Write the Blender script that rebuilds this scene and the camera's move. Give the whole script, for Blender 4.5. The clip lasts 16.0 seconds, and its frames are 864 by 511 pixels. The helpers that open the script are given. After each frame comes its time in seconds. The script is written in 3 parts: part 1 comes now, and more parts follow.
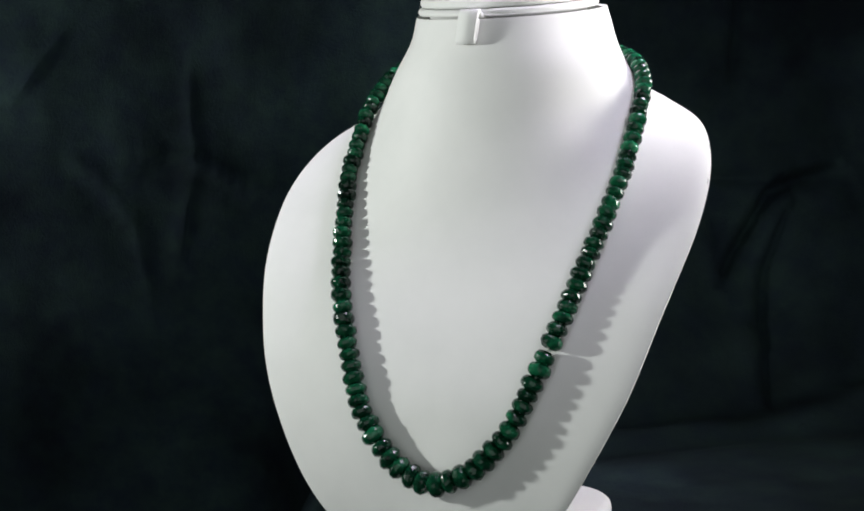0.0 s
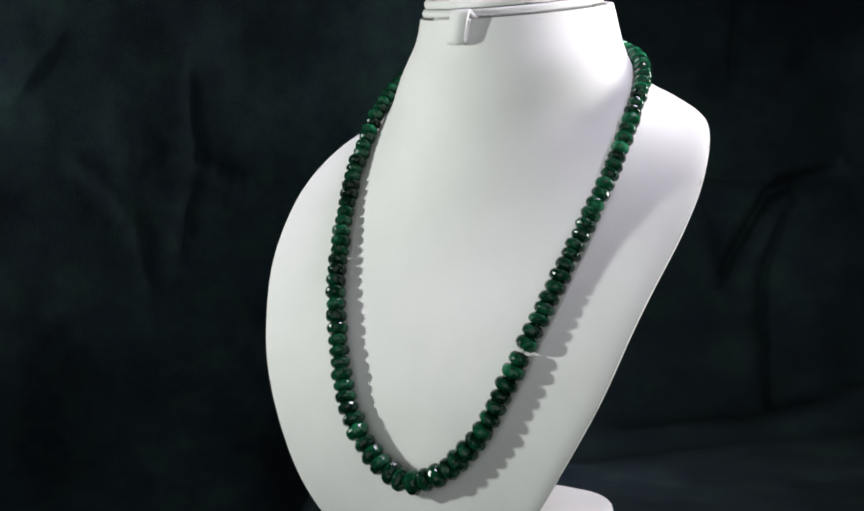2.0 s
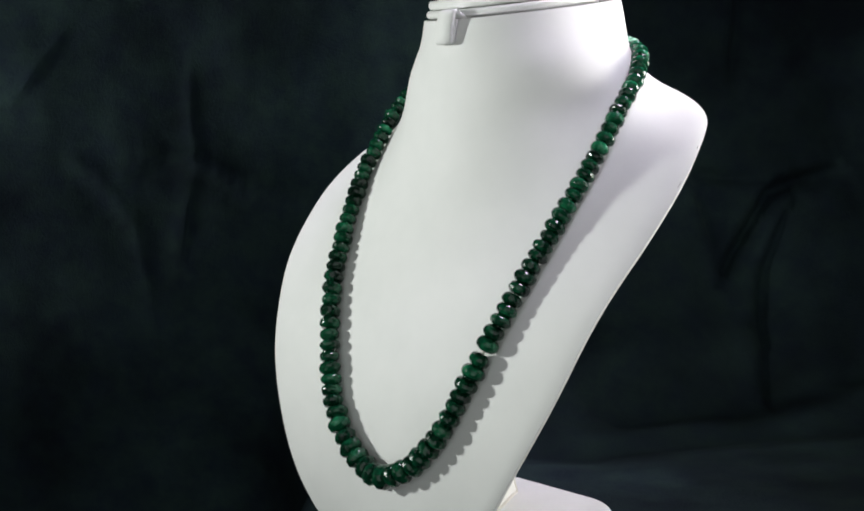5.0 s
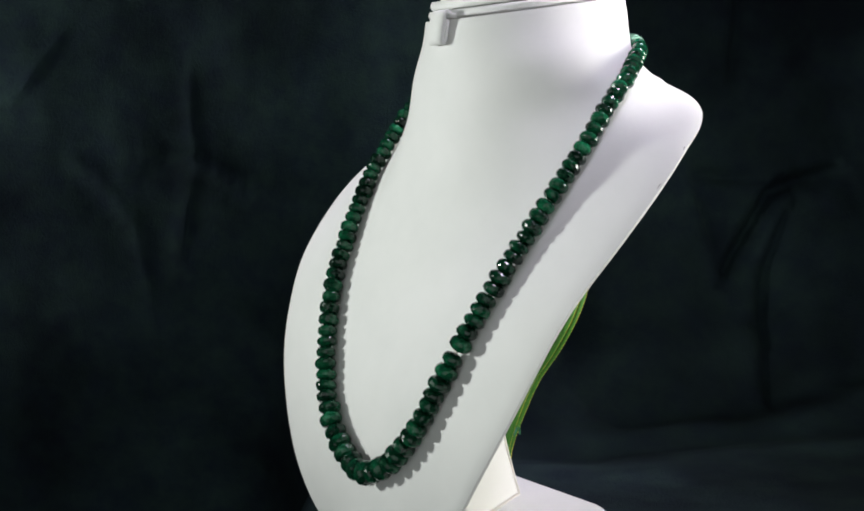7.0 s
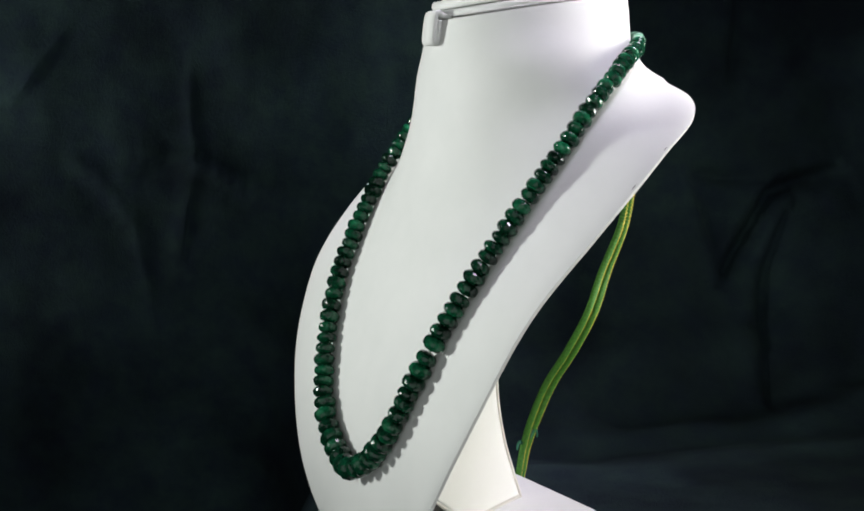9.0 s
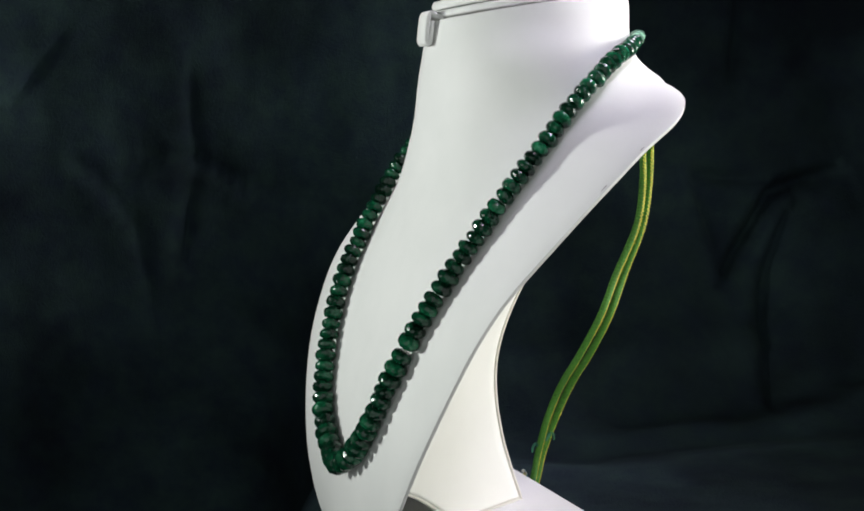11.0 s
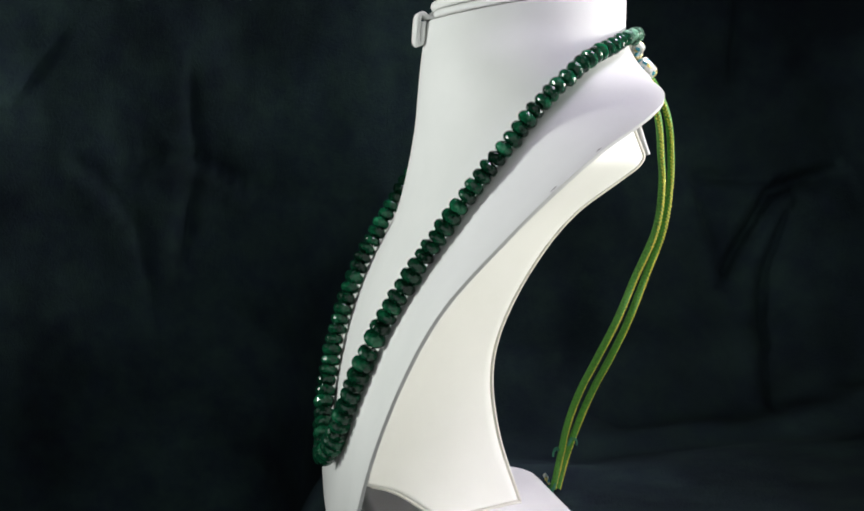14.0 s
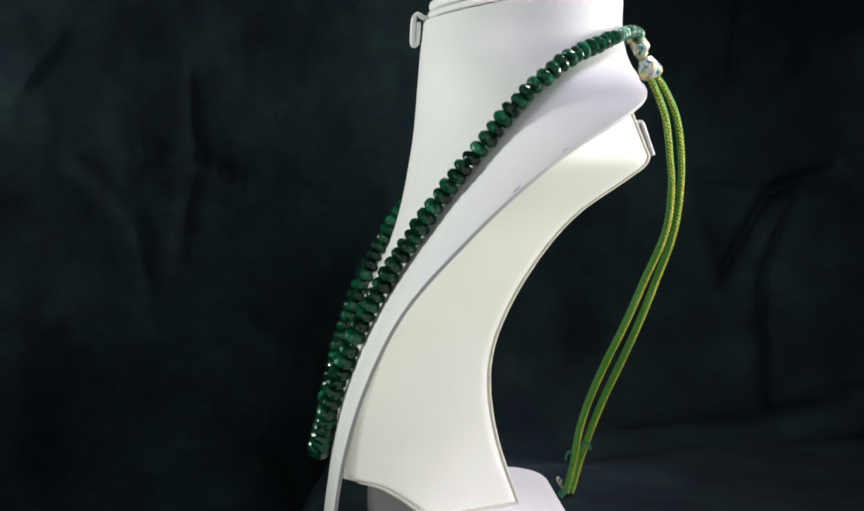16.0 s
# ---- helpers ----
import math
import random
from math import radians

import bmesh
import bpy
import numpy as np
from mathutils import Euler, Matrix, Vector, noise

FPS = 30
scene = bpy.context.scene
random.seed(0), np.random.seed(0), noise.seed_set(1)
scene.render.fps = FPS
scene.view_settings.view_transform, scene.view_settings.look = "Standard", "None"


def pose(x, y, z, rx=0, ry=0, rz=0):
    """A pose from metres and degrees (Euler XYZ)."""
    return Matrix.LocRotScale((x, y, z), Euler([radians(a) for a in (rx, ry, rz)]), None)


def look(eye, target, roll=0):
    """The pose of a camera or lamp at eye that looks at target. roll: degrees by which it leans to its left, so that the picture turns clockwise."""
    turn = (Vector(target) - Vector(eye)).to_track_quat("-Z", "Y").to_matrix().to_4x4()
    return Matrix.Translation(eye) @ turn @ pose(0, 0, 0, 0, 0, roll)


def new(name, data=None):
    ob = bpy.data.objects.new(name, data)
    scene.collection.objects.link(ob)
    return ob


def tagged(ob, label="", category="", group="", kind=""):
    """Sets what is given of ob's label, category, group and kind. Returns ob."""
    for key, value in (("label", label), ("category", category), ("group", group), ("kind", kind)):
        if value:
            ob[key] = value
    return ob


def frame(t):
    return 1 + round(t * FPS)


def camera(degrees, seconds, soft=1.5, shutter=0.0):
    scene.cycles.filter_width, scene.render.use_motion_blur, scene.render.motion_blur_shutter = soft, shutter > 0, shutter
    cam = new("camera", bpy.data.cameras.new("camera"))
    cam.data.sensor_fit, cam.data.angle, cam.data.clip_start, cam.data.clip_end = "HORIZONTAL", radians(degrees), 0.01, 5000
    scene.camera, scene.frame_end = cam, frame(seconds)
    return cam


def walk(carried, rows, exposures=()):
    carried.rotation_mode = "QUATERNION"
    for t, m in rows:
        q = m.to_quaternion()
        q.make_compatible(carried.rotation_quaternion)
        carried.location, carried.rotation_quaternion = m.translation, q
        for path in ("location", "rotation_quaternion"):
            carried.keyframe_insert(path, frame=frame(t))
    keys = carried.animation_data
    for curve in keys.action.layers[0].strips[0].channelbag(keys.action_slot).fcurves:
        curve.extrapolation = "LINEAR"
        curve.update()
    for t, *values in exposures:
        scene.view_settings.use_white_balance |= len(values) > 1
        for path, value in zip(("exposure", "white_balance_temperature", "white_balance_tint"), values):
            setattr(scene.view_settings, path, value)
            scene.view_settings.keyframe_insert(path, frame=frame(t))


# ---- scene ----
# ---------------- camera: stands still on its tripod ----------------
EYE = (-0.0201, -0.55, 0.202)
cam = camera(42.49, 16.0, 1.8)
AIM = (EYE[0], EYE[1] + math.cos(radians(6.568)), EYE[2] - math.sin(radians(6.568)))
walk(cam, [(0, look(EYE, AIM, 0.15)), (16, look(EYE, AIM, 0.15))], exposures=[(0, 0.0), (16, 0.0)])

# ---------------- light: two side lamps, one above the shoulder and an added wide fill behind the camera --------------
world = bpy.data.worlds.new("world")
scene.world = world
world.use_nodes = True
world.node_tree.nodes["Background"].inputs["Color"].default_value = (0.75, 0.87, 1.0, 1)
world.node_tree.nodes["Background"].inputs["Strength"].default_value = 0.025


def area_lamp(name, eye, target, size, watts, colour):
    data = bpy.data.lights.new(name, "AREA")
    data.shape, data.size, data.energy, data.color = "DISK", size, watts, colour
    ob = new(name, data)
    ob.matrix_basis = look(eye, target)
    return ob


def spot_lamp(name, eye, target, radius, watts, cone, colour):
    data = bpy.data.lights.new(name, "SPOT")
    data.shadow_soft_size, data.energy, data.color = radius, watts, colour
    data.spot_size, data.spot_blend = radians(cone), 1.0
    ob = new(name, data)
    ob.matrix_basis = look(eye, target)
    return ob


spot_lamp("side_lamp", (-0.75, -0.13, 0.27), (0.0, -0.055, 0.215), 0.022, 18.0, 46, (0.96, 1.0, 0.96))
spot_lamp("side_lamp", (0.70, -0.045, 0.245), (0.0, 0.05, 0.22), 0.15, 32.5, 47, (1.0, 0.99, 0.95))
spot_lamp("top_lamp", (0.32, -0.02, 0.86), (0.03, 0.03, 0.25), 0.13, 38.0, 27, (0.88, 0.80, 1.0))
# soft fill added from behind the camera, not a known lamp
area_lamp("fill_light", (-0.1, -1.5, 0.22), (0.0, 0.0, 0.2), 2.3, 10.8, (0.95, 1.0, 0.98))


# ---------------- materials ----------------
def material(name):
    m = bpy.data.materials.new(name)
    m.use_nodes = True
    nodes, links = m.node_tree.nodes, m.node_tree.links
    return m, nodes, links, nodes["Principled BSDF"]


def noise_node(nodes, links, scale, detail=4.0, rough=0.55):
    coord = nodes.new("ShaderNodeTexCoord")
    tex = nodes.new("ShaderNodeTexNoise")
    tex.inputs["Scale"].default_value = scale
    tex.inputs["Detail"].default_value = detail
    tex.inputs["Roughness"].default_value = rough
    links.new(coord.outputs["Object"], tex.inputs["Vector"])
    return tex


def ramp_node(nodes, links, source, stops):
    ramp = nodes.new("ShaderNodeValToRGB")
    while len(ramp.color_ramp.elements) < len(stops):
        ramp.color_ramp.elements.new(0.5)
    for el, (at, col) in zip(ramp.color_ramp.elements, stops):
        el.position, el.color = at, (*col, 1)
    links.new(source, ramp.inputs["Fac"])
    return ramp


def bump_node(nodes, links, source, shader, strength, distance):
    bump = nodes.new("ShaderNodeBump")
    bump.inputs["Strength"].default_value = strength
    bump.inputs["Distance"].default_value = distance
    links.new(source, bump.inputs["Height"])
    links.new(bump.outputs["Normal"], shader.inputs["Normal"])


def leatherette(name, low, high, rough=0.6):
    m, n, l, s = material(name)
    stain = noise_node(n, l, 26.0, 5.0)
    ramp = ramp_node(n, l, stain.outputs["Fac"], [(0.3, low), (0.7, high)])
    l.new(ramp.outputs["Color"], s.inputs["Base Color"])
    grain = noise_node(n, l, 1500.0, 3.0)
    bump_node(n, l, grain.outputs["Fac"], s, 0.10, 0.0004)
    s.inputs["Roughness"].default_value = rough
    s.inputs["Specular IOR Level"].default_value = 0.28
    return m


WHITE = leatherette("white_leatherette", (0.74, 0.745, 0.73), (0.80, 0.80, 0.785))
CREAM = leatherette("cream_leatherette", (0.86, 0.86, 0.79), (0.90, 0.895, 0.83), 0.5)
PIPING = leatherette("piping_leatherette", (0.70, 0.68, 0.60), (0.78, 0.76, 0.68), 0.5)


def emerald(name, gain, strength=1.0):
    m, n, l, s = material(name)
    info = n.new("ShaderNodeObjectInfo")
    coord = n.new("ShaderNodeTexCoord")
    shift = n.new("ShaderNodeVectorMath")
    shift.operation = "MULTIPLY_ADD"
    shift.inputs[1].default_value = (1, 1, 1)
    mul = n.new("ShaderNodeMath")
    mul.operation = "MULTIPLY"
    mul.inputs[1].default_value = 37.0
    l.new(info.outputs["Random"], mul.inputs[0])
    l.new(coord.outputs["Object"], shift.inputs[0])
    l.new(mul.outputs[0], shift.inputs[2])
    cloud = n.new("ShaderNodeTexNoise")
    cloud.inputs["Scale"].default_value = 1.1
    cloud.inputs["Detail"].default_value = 6.0
    cloud.inputs["Roughness"].default_value = 0.65
    l.new(shift.outputs[0], cloud.inputs["Vector"])
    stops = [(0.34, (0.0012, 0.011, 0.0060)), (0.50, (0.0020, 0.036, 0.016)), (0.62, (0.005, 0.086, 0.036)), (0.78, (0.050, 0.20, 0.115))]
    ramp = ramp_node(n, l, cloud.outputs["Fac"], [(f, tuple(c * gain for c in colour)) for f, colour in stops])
    hue = n.new("ShaderNodeHueSaturation")
    val = n.new("ShaderNodeMapRange")
    val.inputs["To Min"].default_value, val.inputs["To Max"].default_value = 0.55, 1.4
    l.new(info.outputs["Random"], val.inputs["Value"])
    l.new(val.outputs[0], hue.inputs["Value"])
    hue.inputs["Saturation"].default_value = strength
    l.new(ramp.outputs["Color"], hue.inputs["Color"])
    l.new(hue.outputs["Color"], s.inputs["Base Color"])
    s.inputs["Roughness"].default_value = 0.2
    s.inputs["IOR"].default_value = 1.38
    s.inputs["Coat Weight"].default_value = 0.16
    s.inputs["Coat Roughness"].default_value = 0.05
    return m


def black_cloth():
    m, n, l, s = material("black_cloth")
    tone = noise_node(n, l, 5.0, 5.0, 0.6)
    ramp = ramp_node(n, l, tone.outputs["Fac"], [(0.32, (0.0054, 0.0086, 0.0120)), (0.68, (0.0385, 0.0580, 0.0600))])
    blotch = noise_node(n, l, 42.0, 4.0, 0.7)
    hue = ramp_node(n, l, blotch.outputs["Fac"], [(0.36, (0.52, 0.64, 0.95)), (0.64, (0.86, 1.14, 1.06))])
    mix = n.new("ShaderNodeMix")
    mix.data_type, mix.blend_type = "RGBA", "MULTIPLY"
    mix.inputs["Factor"].default_value = 0.8
    l.new(ramp.outputs["Color"], mix.inputs["A"])
    l.new(hue.outputs["Color"], mix.inputs["B"])
    l.new(mix.outputs["Result"], s.inputs["Base Color"])
    weave = noise_node(n, l, 420.0, 4.0, 0.7)
    bump_node(n, l, weave.outputs["Fac"], s, 0.6, 0.0014)
    s.inputs["Roughness"].default_value = 0.85
    s.inputs["Specular IOR Level"].default_value = 0.15
    return m


def plain(name, colour, rough=0.5, metal=0.0, spread=0.15, scale=60.0):
    m, n, l, s = material(name)
    tone = noise_node(n, l, scale, 4.0)
    ramp = ramp_node(n, l, tone.outputs["Fac"], [(0.3, tuple(c * (1 - spread) for c in colour)), (0.7, tuple(c * (1 + spread) for c in colour))])
    l.new(ramp.outputs["Color"], s.inputs["Base Color"])
    s.inputs["Roughness"].default_value = rough
    s.inputs["Metallic"].default_value = metal
    return m


def foil():
    m, n, l, s = material("foil_bead")
    coord = n.new("ShaderNodeTexCoord")
    cells = n.new("ShaderNodeTexVoronoi")
    cells.inputs["Scale"].default_value = 460.0
    l.new(coord.outputs["Object"], cells.inputs["Vector"])
    split = n.new("ShaderNodeSeparateColor")
    l.new(cells.outputs["Color"], split.inputs["Color"])
    ramp = ramp_node(n, l, split.outputs["Red"], [(0.0, (0.78, 0.78, 0.70)), (0.42, (0.70, 0.58, 0.20)), (0.58, (0.72, 0.76, 0.74)), (0.80, (0.05, 0.30, 0.36))])
    ramp.color_ramp.interpolation = "CONSTANT"
    l.new(ramp.outputs["Color"], s.inputs["Base Color"])
    s.inputs["Roughness"].default_value = 0.3
    s.inputs["Metallic"].default_value = 0.35
    return m


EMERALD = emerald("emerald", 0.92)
# brighter copies of the same stone: lamplight near the nape put into the colour
LIT_EMERALD = emerald("lit_emerald", 1.9)
NAPE_LIT_EMERALD = emerald("nape_lit_emerald", 5.5, 0.55)
CLOTH = black_cloth()
STRING = plain("string", (0.62, 0.62, 0.56), 0.7)
GREEN_CORD = plain("green_cord", (0.065, 0.23, 0.022), 0.55, 0.0, 0.45, 1300.0)
GOLD_CORD = plain("gold_thread", (0.78, 0.62, 0.07), 0.35, 0.3, 0.3, 900.0)
GOLD = plain("gold_wire", (0.80, 0.72, 0.40), 0.35, 0.35, 0.25, 500.0)
FOIL = foil()
FRINGE = plain("fringe", (0.03, 0.17, 0.10), 0.7, 0.0, 0.3, 400.0)
SCUFF = plain("scuff", (0.32, 0.30, 0.30), 0.8)
PAINT = plain("wall_paint", (0.15, 0.145, 0.14), 0.8, 0.0, 0.06, 4.0)


# ---------------- helpers ----------------
def part(name, bm, mat, parent=None, label="", smooth=True):
    me = bpy.data.meshes.new(name)
    bmesh.ops.recalc_face_normals(bm, faces=bm.faces)
    bm.to_mesh(me)
    bm.free()
    me.materials.append(mat)
    for p in me.polygons:
        p.use_smooth = smooth
    ob = new(name, me)
    ob.parent = parent
    return tagged(ob, label) if label else ob


def keyed(table, z):
    """Smooth interpolation of a short table ((z, value), ...) with falling z."""
    zs = [r[0] for r in table]
    if z >= zs[0]:
        return table[0][1]
    if z <= zs[-1]:
        return table[-1][1]
    i = next(k for k in range(len(zs) - 1) if zs[k] >= z >= zs[k + 1])
    t = (zs[i] - z) / (zs[i] - zs[i + 1])

    def slope(k):
        a, b = max(k - 1, 0), min(k + 1, len(zs) - 1)
        return (table[b][1] - table[a][1]) / (zs[a] - zs[b])
    h = zs[i] - zs[i + 1]
    p0, p1, m0, m1 = table[i][1], table[i + 1][1], slope(i) * h, slope(i + 1) * h
    return (2 * t ** 3 - 3 * t * t + 1) * p0 + (t ** 3 - 2 * t * t + t) * m0 + (3 * t * t - 2 * t ** 3) * p1 + (t ** 3 - t * t) * m1


def spline(points, per=12):
    """Catmull-Rom curve through points, evenly cut between each two."""
    pts = [Vector(p) for p in points]
    pts = [2 * pts[0] - pts[1]] + pts + [2 * pts[-1] - pts[-2]]
    out = []
    for i in range(1, len(pts) - 2):
        a, b, c, d = pts[i - 1:i + 3]
        for k in range(per):
            t = k / per
            out.append(0.5 * (2 * b + (c - a) * t + (2 * a - 5 * b + 4 * c - d) * t * t + (3 * b - a - 3 * c + d) * t ** 3))
    out.append(pts[-2])
    return out


def tube(bm, pts, radius, sides=8):
    """A round tube along pts; radius is a number or a function of the share of the way."""
    rings, side = [], Vector((1, 0, 0))
    for i, p in enumerate(pts):
        tan = (pts[min(i + 1, len(pts) - 1)] - pts[max(i - 1, 0)]).normalized()
        side = (side - tan * side.dot(tan)).normalized()
        up = tan.cross(side)
        r = radius(i / (len(pts) - 1)) if callable(radius) else radius
        rings.append([bm.verts.new(p + r * (math.cos(a) * side + math.sin(a) * up)) for a in (2 * math.pi * k / sides for k in range(sides))])
    for a, b in zip(rings, rings[1:]):
        for k in range(sides):
            bm.faces.new((a[k], a[(k + 1) % sides], b[(k + 1) % sides], b[k]))
    bm.faces.new(rings[0])
    bm.faces.new(rings[-1])


def prism(bm, outline, lo, hi, axis):
    """Closed prism of a 2D outline, drawn out along x (outline in y, z) or z (outline in x, y)."""
    def at(p, k):
        return (k, p[0], p[1]) if axis == "x" else (p[0], p[1], k)
    a = [bm.verts.new(at(p, lo)) for p in outline]
    b = [bm.verts.new(at(p, hi)) for p in outline]
    n = len(outline)
    for k in range(n):
        bm.faces.new((a[k], a[(k + 1) % n], b[(k + 1) % n], b[k]))
    bm.faces.new(a)
    bm.faces.new(b)


# ---------------- the place: black cloth over a table and a wall, in a plain room ----------------
# creases of the cloth on the wall: x, z of both ends, depth, half width
CREASES_WEST = [
    (-0.317, 0.17, -0.297, 0.155, 0.005, 0.007), (-0.297, 0.155, -0.272, 0.117, 0.005, 0.007), (-0.272, 0.117, -0.266, 0.07, 0.0035, 0.007),
    (-0.266, 0.07, -0.263, 0.014, 0.0025, 0.007), (-0.284, 0.161, -0.251, 0.173, 0.007, 0.006), (-0.251, 0.173, -0.219, 0.173, 0.007, 0.006),
    (-0.219, 0.173, -0.179, 0.153, 0.007, 0.006), (-0.179, 0.153, -0.084, 0.145, 0.007, 0.006), (-0.221, 0.168, -0.237, 0.088, 0.009, 0.006),
    (-0.225, 0.145, -0.195, 0.144, 0.005, 0.004), (-0.217, 0.24, -0.219, 0.174, 0.006, 0.007), (-0.362, 0.223, -0.317, 0.269, 0.004, 0.005),
    (-0.219, 0.062, -0.172, 0.022, 0.007, 0.018), (-0.172, 0.022, -0.12, -0.001, 0.007, 0.018)]
CREASES_EAST = [
    (0.3, 0.17, 0.272, 0.163, 0.01, 0.006), (0.272, 0.163, 0.247, 0.153, 0.01, 0.006), (0.247, 0.153, 0.225, 0.12, 0.01, 0.006),
    (0.225, 0.12, 0.206, 0.09, 0.01, 0.006), (0.188, 0.163, 0.243, 0.161, 0.006, 0.005), (0.188, 0.16, 0.204, 0.095, 0.004, 0.006),
    (0.261, 0.135, 0.24, 0.092, 0.007, 0.009), (0.24, 0.092, 0.229, 0.049, 0.007, 0.009), (0.229, 0.049, 0.227, -0.016, 0.007, 0.009),
    (0.222, 0.306, 0.217, 0.239, 0.005, 0.007), (0.236, -0.044, 0.247, -0.09, 0.005, 0.006),
    (0.095, -0.002, 0.165, -0.03, 0.012, 0.011), (0.165, -0.03, 0.26, -0.052, 0.012, 0.011)]
WALL_Y, BEND = 0.34, 0.21


def cloth_height(x, s):
    """Soft waves of the cloth at s metres along its side line; low rolls where it turns up to the wall."""
    p = Vector((x * 3.1, s * 3.1, 3.7))
    d = 0.018 * noise.noise(p) + 0.010 * noise.noise(p * 2.7) + 0.005 * noise.noise(p * 7.0) + 0.0012 * noise.noise(p * 16.0)
    d += 0.004 * abs(noise.noise(Vector((x * 6 + s * 2, s * 5 - x * 3, 9.1))))
    roll = math.exp(-((s - 0.25) / 0.10) ** 2) * min(max((x + 0.02) / 0.16, 0.2), 1)
    d += 0.008 * roll * math.sin((s - 0.12 * x + 0.03 * noise.noise(p * 1.7)) * 2 * math.pi / 0.085)
    return d


def crease_depth(x, z):
    d = 0.0
    for x1, z1, x2, z2, depth, width in CREASES_WEST + CREASES_EAST:
        vx, vz = x2 - x1, z2 - z1
        t = ((x - x1) * vx + (z - z1) * vz) / (vx * vx + vz * vz)
        width = 0.8 * width
        if -0.4 < t < 1.4:
            q = min(max(t, 0), 1)
            away = math.hypot(x - x1 - q * vx, z - z1 - q * vz)
            if away < 9 * width:
                side = (x - x1) * vz - (z - z1) * vx
                fade = 0.6 + 0.4 * math.sin(math.pi * q)
                fold = -math.exp(-away / width)
                fold += math.copysign(0.55, side) * math.exp(-away / (2.2 * width)) * (1 - math.exp(-away / width))
                d += (1.7 if x < 0 else 2.0) * depth * fold * fade
    return d


def cloth_line():
    """Side line of the cloth: over the table and, with a soft bend, up the wall."""
    flat = WALL_Y - BEND
    line = [Vector((0, -1.0 + 0.05 * k, 0)) for k in range(22)]
    y = 0.055
    while y < flat - 0.003:
        line.append(Vector((0, y, 0)))
        y += 0.0035
    for k in range(96):
        a = math.pi / 2 * k / 96
        line.append(Vector((0, flat + BEND * math.sin(a), BEND - BEND * math.cos(a))))
    z = BEND
    while z < 0.36:
        line.append(Vector((0, WALL_Y, z)))
        z += 0.0031
    return line + [Vector((0, WALL_Y, 0.36 + 0.06 * k)) for k in range(12)]


def shade_drop(x, y):
    """Cloth's drop past an assumed slanting table end, shaped to darken that side."""
    t = min(max((-0.078 + 0.1 * max(y - 0.08, 0) - x) / 0.16, 0), 1)
    return 0.60 * t * t * (3 - 2 * t)


def backdrop_cloth():
    bm = bmesh.new()
    line = cloth_line()
    xs = [-1.3 + 0.05 * k for k in range(17)] + [-0.46 + 0.0031 * k for k in range(300)] + [0.52 + 0.05 * k for k in range(16)]
    rows, run = [], -1.0
    for i, p in enumerate(line):
        if i:
            run += (p - line[i - 1]).length
        hang = min(max(1 - p.z / 0.30, 0), 1)
        tan = (line[min(i + 1, len(line) - 1)] - line[max(i - 1, 0)]).normalized()
        n = Vector((0, -tan.z, tan.y))
        share = min(max((p.y - 0.11) / 0.12, 0), 1)
        wall = min(max((p.y - 0.21) / 0.07, 0), 1)
        row = []
        for x in xs:
            d = share * cloth_height(x, run) if share else 0.0
            fall = hang * hang * shade_drop(x, p.y)
            # the ground behind the base dips as well, shaped to come out darker
            back = min(max((p.y - 0.086 - 0.05 * abs(noise.noise(Vector((x * 5, 2.3, 0)))) - 0.2 * min(max(x - 0.08, 0), 0.3)) / 0.14, 0), 1)
            z = p.z - max(fall, hang * hang * 0.042 * back * back * (3 - 2 * back))
            if wall:
                d += wall * crease_depth(x, z)
            row.append(bm.verts.new(Vector((x, p.y + 0.5 * fall, z)) + n * d))
        rows.append(row)
    for a, b in zip(rows, rows[1:]):
        for k in range(len(xs) - 1):
            bm.faces.new((a[k], a[k + 1], b[k + 1], b[k]))
    ob = part("backdrop", bm, CLOTH)
    return tagged(ob, "creased matt black cloth backdrop draped over table and wall", "backdrop", kind="structure")


def slab(name, lo, hi, mat, label, category):
    bm = bmesh.new()
    prism(bm, [(lo[0], lo[1]), (hi[0], lo[1]), (hi[0], hi[1]), (lo[0], hi[1])], lo[2], hi[2], "z")
    return tagged(part(name, bm, mat, smooth=False), label, category, kind="structure")


# Unseen room shell, assumed: closes the set and bounces a little fill light.
def room():
    slab("floor", (-2, -2.4, -0.85), (2, 0.50, -0.75), PAINT, "plain grey room floor under the table", "floor")
    slab("table", (-0.074, -1.0, -0.04), (1.3, 0.078, -0.006), PAINT, "plain grey table top under the black cloth", "table")
    slab("ceiling", (-2, -2.4, 1.9), (2, 0.50, 2.0), PAINT, "plain grey room ceiling above the table", "ceiling")
    slab("wall_north", (-2, 0.50, -0.85), (2, 0.60, 2.0), PAINT, "plain grey room wall behind the cloth", "wall")
    slab("wall_south", (-2, -2.5, -0.85), (2, -2.4, 2.0), PAINT, "plain grey room wall behind the camera", "wall")
    slab("wall_west", (-2.1, -2.5, -0.85), (-2, 0.60, 2.0), PAINT, "plain grey room wall beside the table", "wall")
    slab("wall_east", (2, -2.5, -0.85), (2.1, 0.60, 2.0), PAINT, "plain grey room wall beside the table", "wall")


